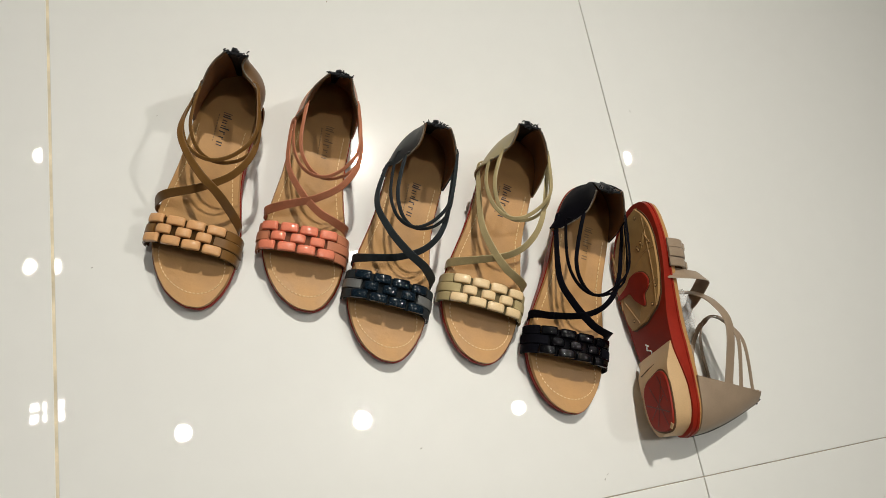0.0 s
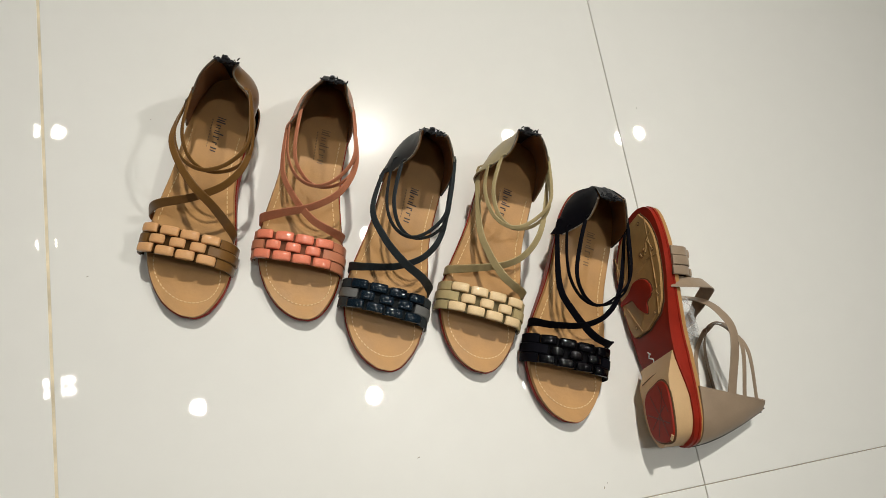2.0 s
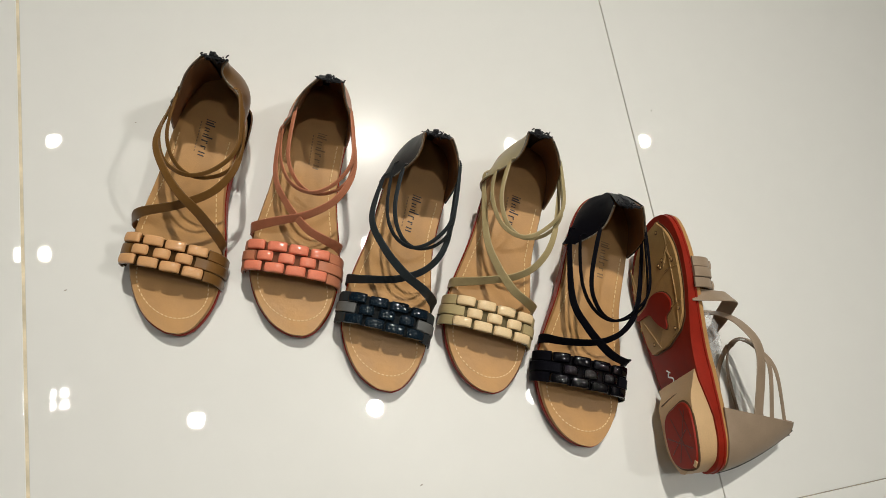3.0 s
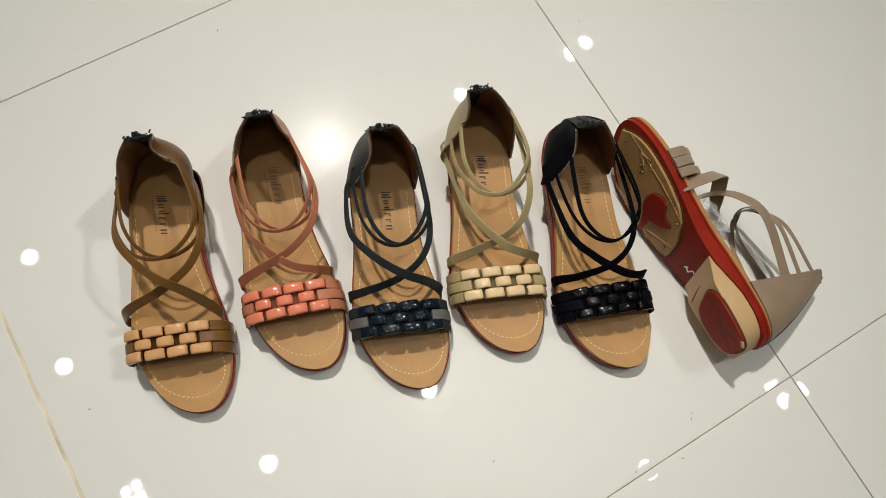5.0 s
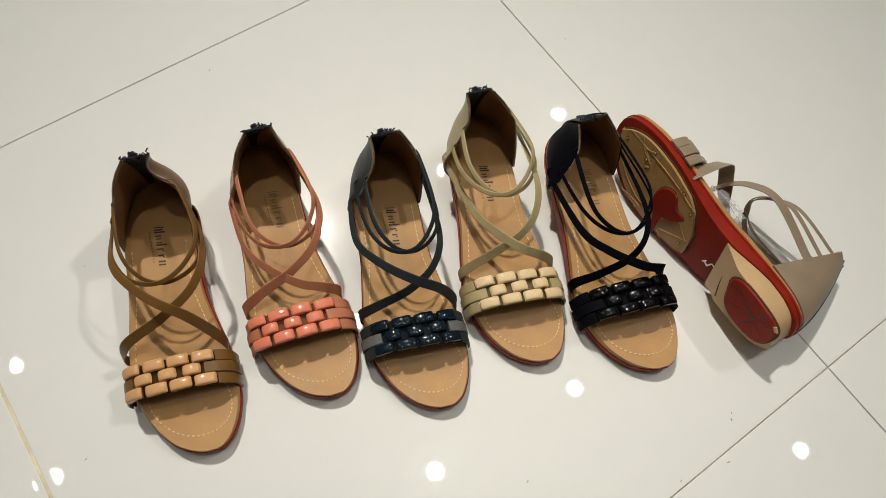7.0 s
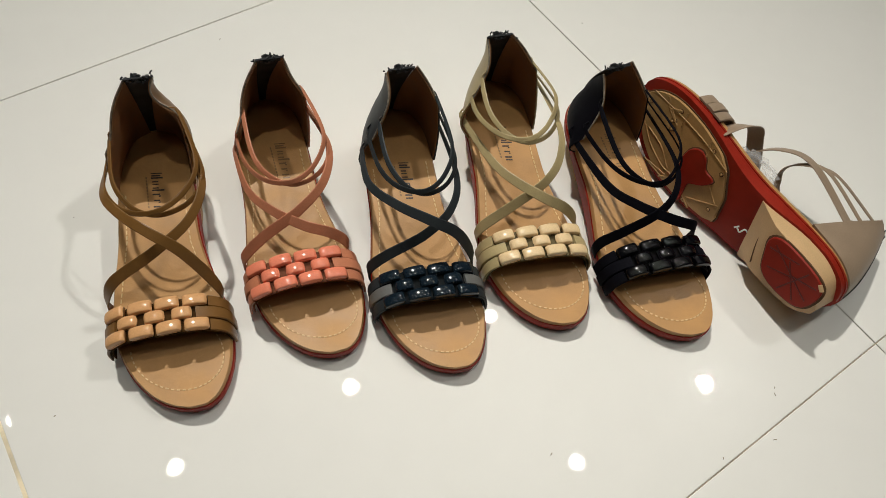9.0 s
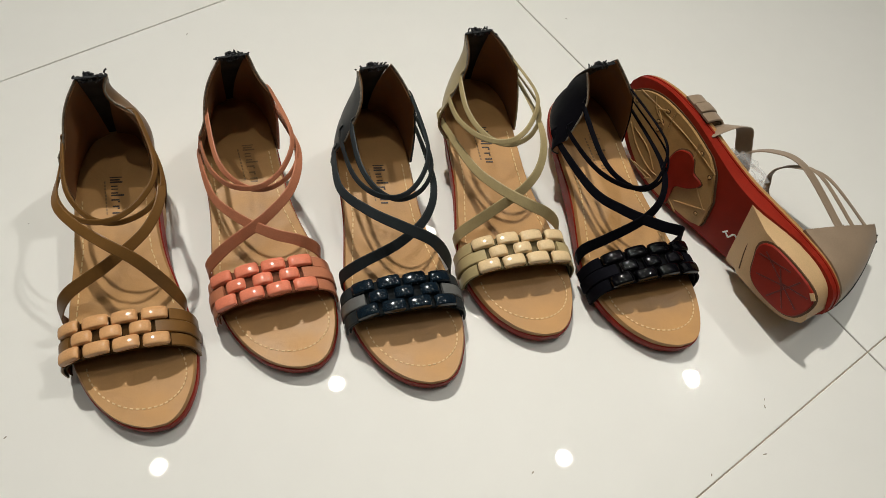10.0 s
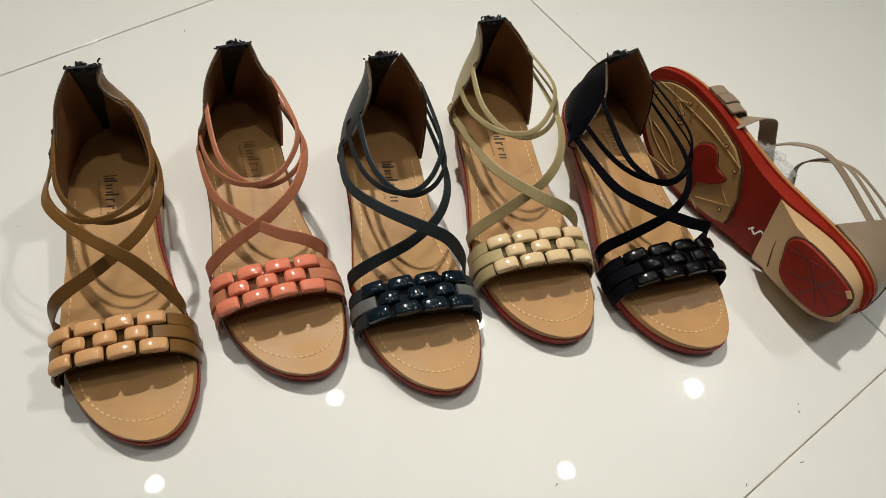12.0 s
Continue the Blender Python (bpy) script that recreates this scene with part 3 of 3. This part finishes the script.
# ---- lamps in the ceiling ----
def downlight(x, y, radius, watts, label, spread=150.0, aim=None, color=None):
    color = color or ((1.0, 1.0, .85) if y > .9 else (.985, .99, .95))
    root = new("ceiling_light")
    root.location = (x, y, CEILING)
    tagged(root, label, "ceiling light", "recessed ceiling lamps")
    bm = bmesh.new()
    seg = 36
    prof = ((radius * .2, .004), (radius, .004), (radius, -.002), (radius + .004, -.006), (radius + .018, -.005), (radius + .020, .008))
    rings = [[bm.verts.new((r * math.cos(2 * math.pi * k / seg), r * math.sin(2 * math.pi * k / seg), z)) for k in range(seg)] for r, z in prof]
    for a, b in zip(rings, rings[1:]):
        for k in range(seg):
            bm.faces.new((a[k], a[(k + 1) % seg], b[(k + 1) % seg], b[k]))
    part("trim_ring", bm, M_TRIM, root)
    lamp = bpy.data.lights.new("lamp", "AREA")
    lamp.shape, lamp.size, lamp.energy, lamp.color, lamp.spread = "DISK", radius * 2, watts, color, radians(spread)
    ob = new("lamp", lamp)
    m = look((0, 0, -.008), ((aim[0] - x), (aim[1] - y), -CEILING)) if aim else look((0, 0, -.008), (0, 0, -1))
    ob.parent = root
    ob.matrix_local = m
    return root


# the last one, (.38, -.60), is an unseen lamp added in line with the grid
LAMPS = ((-.98, 1.15, .6), (-.92, 1.72, .5), (-.31, 1.11, .3), (-.36, .28, .8), (.53, 1.01, .7), (1.23, .13, .35), (1.32, .95, .6),
         (1.38, 1.47, .6), (2.15, 1.41, 3.0), (1.95, -.72, .3), (1.17, -.65, .3), (.38, -.60, 1.0))
for x, y, k in LAMPS:
    downlight(x, y, .037, LAMP_WATTS * k, "round white recessed downlight, switched on, in the ceiling")
downlight(.45, .20, .037, TOP_WATTS, "round white recessed downlight, switched on, over the sandals", spread=60.0, color=(1.0, .99, .91))
downlight(2.02, .07, .037, SIDE_WATTS, "round recessed spotlight, switched on, tilted towards the sandals", spread=48.0, aim=(-.15, .42), color=(1.0, .99, .93))
downlight(.61, 1.55, .044, KEY_WATTS, "larger bright recessed spotlight, switched on, in the ceiling", spread=48.0, aim=(.33, .10), color=(1.0, .97, .89))
root = new("ceiling_light")
root.location = (-.94, .47, CEILING)
tagged(root, "square recessed lamp with four small bright cells", "ceiling light", "recessed ceiling lamps")
bm = bmesh.new()
add_box(bm, (.15, .15, .006), Matrix.Translation((0, 0, .004)))
part("trim_plate", bm, M_TRIM, root, smooth=False)
for sx in (-.026, .026):
    for sy in (-.026, .026):
        bm = bmesh.new()
        add_box(bm, (.036, .036, .004), Matrix.Translation((sx, sy, -.001)))
        part("cell", bm, M_LAMP, root, smooth=False)

# ---- the sandals ----
M_BROWN = make_material("brown_strap", (0.17, 0.082, 0.023), 0.36, spots=0.10, bump=0.1, spec=.25)
M_TAN_LINK = make_material("tan_link", (0.64, 0.345, 0.155), 0.13, spots=0.04)
M_SALMON = make_material("salmon_strap", (0.47, 0.178, 0.096), 0.36, spots=0.10, bump=0.1, spec=.25)
M_SALMON_LINK = make_material("salmon_link", (0.74, 0.22, 0.13), 0.13, spots=0.04)
M_NAVY = make_material("dark_slate_strap", (0.026, 0.031, 0.034), 0.44, spots=0.12, bump=0.08, spec=.13)
M_NAVY_LINK = make_material("navy_link", (0.006, 0.012, 0.019), 0.12, spots=0.06, spec=.42)
M_PLATE = make_material("grey_plate", (0.16, 0.16, 0.155), 0.38, metal=.3)
M_OLIVE = make_material("olive_beige_strap", (0.40, 0.315, 0.160), 0.40, spots=0.10, bump=0.1, spec=.24)
M_CREAM_LINK = make_material("cream_link", (0.72, 0.53, 0.305), 0.13, spots=0.04)
M_BLACK = make_material("black_strap", (0.005, 0.005, 0.0075), 0.6, spots=0.1, bump=0.06, spec=.03)
M_BLACK_LINK = make_material("black_link", (0.002, 0.002, 0.003), 0.12, spec=.30)
M_TAUPE = make_material("taupe_strap", (0.31, 0.225, 0.155), 0.42, spots=0.08, bump=0.1)
M_TAUPE_LINK = make_material("taupe_link", (0.40, 0.30, 0.22), 0.13, spots=0.04)


def standing(tx, ty, dx, dy):
    """The pose of a sandal on the floor with its toe tip at (tx, ty), pointing along (dx, dy)."""
    n = math.hypot(dx, dy)
    dx, dy = dx / n, dy / n
    return pose(tx - dx * LENGTH, ty - dy * LENGTH, 0, 0, 0, math.degrees(math.atan2(-dx, dy)))


sandal("brown strappy sandal with tan links, on glossy floor", M_BROWN, M_TAN_LINK, standing(.113, .244, -.320, -.947), top=(-.0130, .028, .1255, .010), swell=.002, leaf=(-.007, .010), loops=(-.006, -.004, -.0055, .176), inner=(.0015, -.019, .006, -.18), outer=(.005, -.009, .002, .48), shift=-.001, mark=(.0055, .044))
sandal("salmon pink strappy sandal with pink links, on glossy floor", M_SALMON, M_SALMON_LINK, standing(.217, .226, -.269, -.963), top=(-.0110, .040, .122, .010), leaf=(-.007, .002), loops=(-.006, .006, -.007, .068), inner=(-.0015, 0, -.0184, -.096), outer=(-.003, -.0048, 0, .155), ink=M_INK_GOLD, mark=(.000, .0505))
sandal("dark slate strappy sandal with navy links and grey plates", M_NAVY, M_NAVY_LINK, standing(.287, .167, -.351, -.936), plate_mat=M_PLATE, top=(-.003, .033, .121, .012), folded=True, belly=.006, droop=.004, loops=(-.003, .0027, -.0053, -.03), inner=(.0028, -.0053, .002, .028), outer=(.0068, .003, -.0065, .257), shift=.004, mark=(.004, .0585))
sandal("olive beige strappy sandal with cream links, on glossy floor", M_OLIVE, M_CREAM_LINK, standing(.379, .151, -.364, -.931), top=(.007, .026, .118, .010), folded=True, belly=.006, droop=.003, swell=.004, loops=(.0012, -.0098, -.0013, .046), inner=(0, 0, -.0135, -.18), outer=(-.0047, -.0057, .0036, -.235), shift=.006, mark=(.0055, .0535))
sandal("black strappy sandal with shiny black links, beside upturned sandal", M_BLACK, M_BLACK_LINK, standing(.4595, .0885, -.319, -.948), top=(.006, .036, .113, .011), folded=True, belly=.007, droop=.014, loops=(0, .0123, -.0114, -.024), inner=(-.0015, .0066, -.0174, .015), outer=(.008, .0076, -.0046, 0), shift=.006, ink=M_INK_GOLD, mark=(.0015, .0480))

side_pose = Matrix(((-0.1694, 0.0944, 0.981, 0.5413), (0.0716, 0.994, -0.0833, 0.0465), (-0.983, 0.0561, -0.1751, 0.0376), (0, 0, 0, 1)))
sandal("taupe strappy sandal lying on its side, red sole showing", M_TAUPE, M_TAUPE_LINK, side_pose, sole_marks=True, broad=1.5, inner=(0, 0, -.003, 0), top=(0, .028, .122, .010))

# crumpled clear film stuffed between the straps of the lying sandal
bm = bmesh.new()
bmesh.ops.create_icosphere(bm, subdivisions=4, radius=1.0)
for v in bm.verts:
    d = v.co.normalized()
    k = 1 + .45 * noise.noise(d * 2.3) + .30 * noise.noise(d * 6.1) + .12 * abs(noise.noise(d * 15.0))
    v.co = Vector((d.x * .008, d.y * .020, d.z * .010)) * k
film = part("plastic_film", bm, M_FILM, None)
film.matrix_world = pose(.589, .166, .058, 0, 20, 6)
tagged(film, "crumpled clear plastic film inside the lying sandal", "packaging")

# a few specks of dirt on the floor
bm = bmesh.new()
for x, y, r in ((.033, .295, .0012), (.494, .017, .0013), (.290, .580, .0012), (.317, .078, .0013), (.467, -.007, .0014), (.423, .005, .0011), (.628, .414, .0010), (.498, .021, .0009), (.10, .45, .0007)):
    ret = bmesh.ops.create_icosphere(bm, subdivisions=1, radius=r * .8)
    a = random.uniform(0, 6.28)
    for v in ret["verts"]:
        q = Vector((v.co.x * random.uniform(1, 1.8), v.co.y * random.uniform(.3, .7), v.co.z * .25 + r * .2))
        v.co = Matrix.Rotation(a, 3, "Z") @ q + Vector((x, y, 0))
tagged(part("floor_dust", bm, M_DUST, None, smooth=False), "small dark specks of dirt on the glossy floor", "dust", kind="stuff")

# ---- floor tiles, last ----
TILE = 0.600


def tile_mesh():
    """A polished tile whose face falls away slightly at its edges."""
    bm = bmesh.new()
    h = TILE / 2 - .00048
    prof = ((h, -.012), (h, -.0005), (h - .0005, -.00012), (h - .006, -.00003), (h - .02, 0.0))
    rings = [[bm.verts.new((sx * r, sy * (r + .003), z)) for sx, sy in ((-1, -1), (1, -1), (1, 1), (-1, 1))] for r, z in prof]
    for a, b in zip(rings, rings[1:]):
        for k in range(4):
            bm.faces.new((a[k], a[(k + 1) % 4], b[(k + 1) % 4], b[k]))
    bm.faces.new(rings[-1])
    bmesh.ops.recalc_face_normals(bm, faces=bm.faces)
    me = bpy.data.meshes.new("tile")
    bm.to_mesh(me)
    bm.free()
    me.materials.append(M_TILE)
    return me


TILE_MESH = tile_mesh()
for i in range(-5, 7):
    for j in range(-4, 7):
        ob = new("tile", TILE_MESH)
        ob.parent = floor
        ob.location = (.3 + TILE * i - (.0018 if i < 0 else 0), .303 + (TILE + .006) * j, 0)
bm = bmesh.new()
add_box(bm, (.0032, Y1 - Y0, .004), Matrix.Translation((-.0009, (Y0 + Y1) / 2, -.0026)))
part("wide_joint", bm, M_GROUT_TAN, floor, "stained tan grout line", smooth=False)
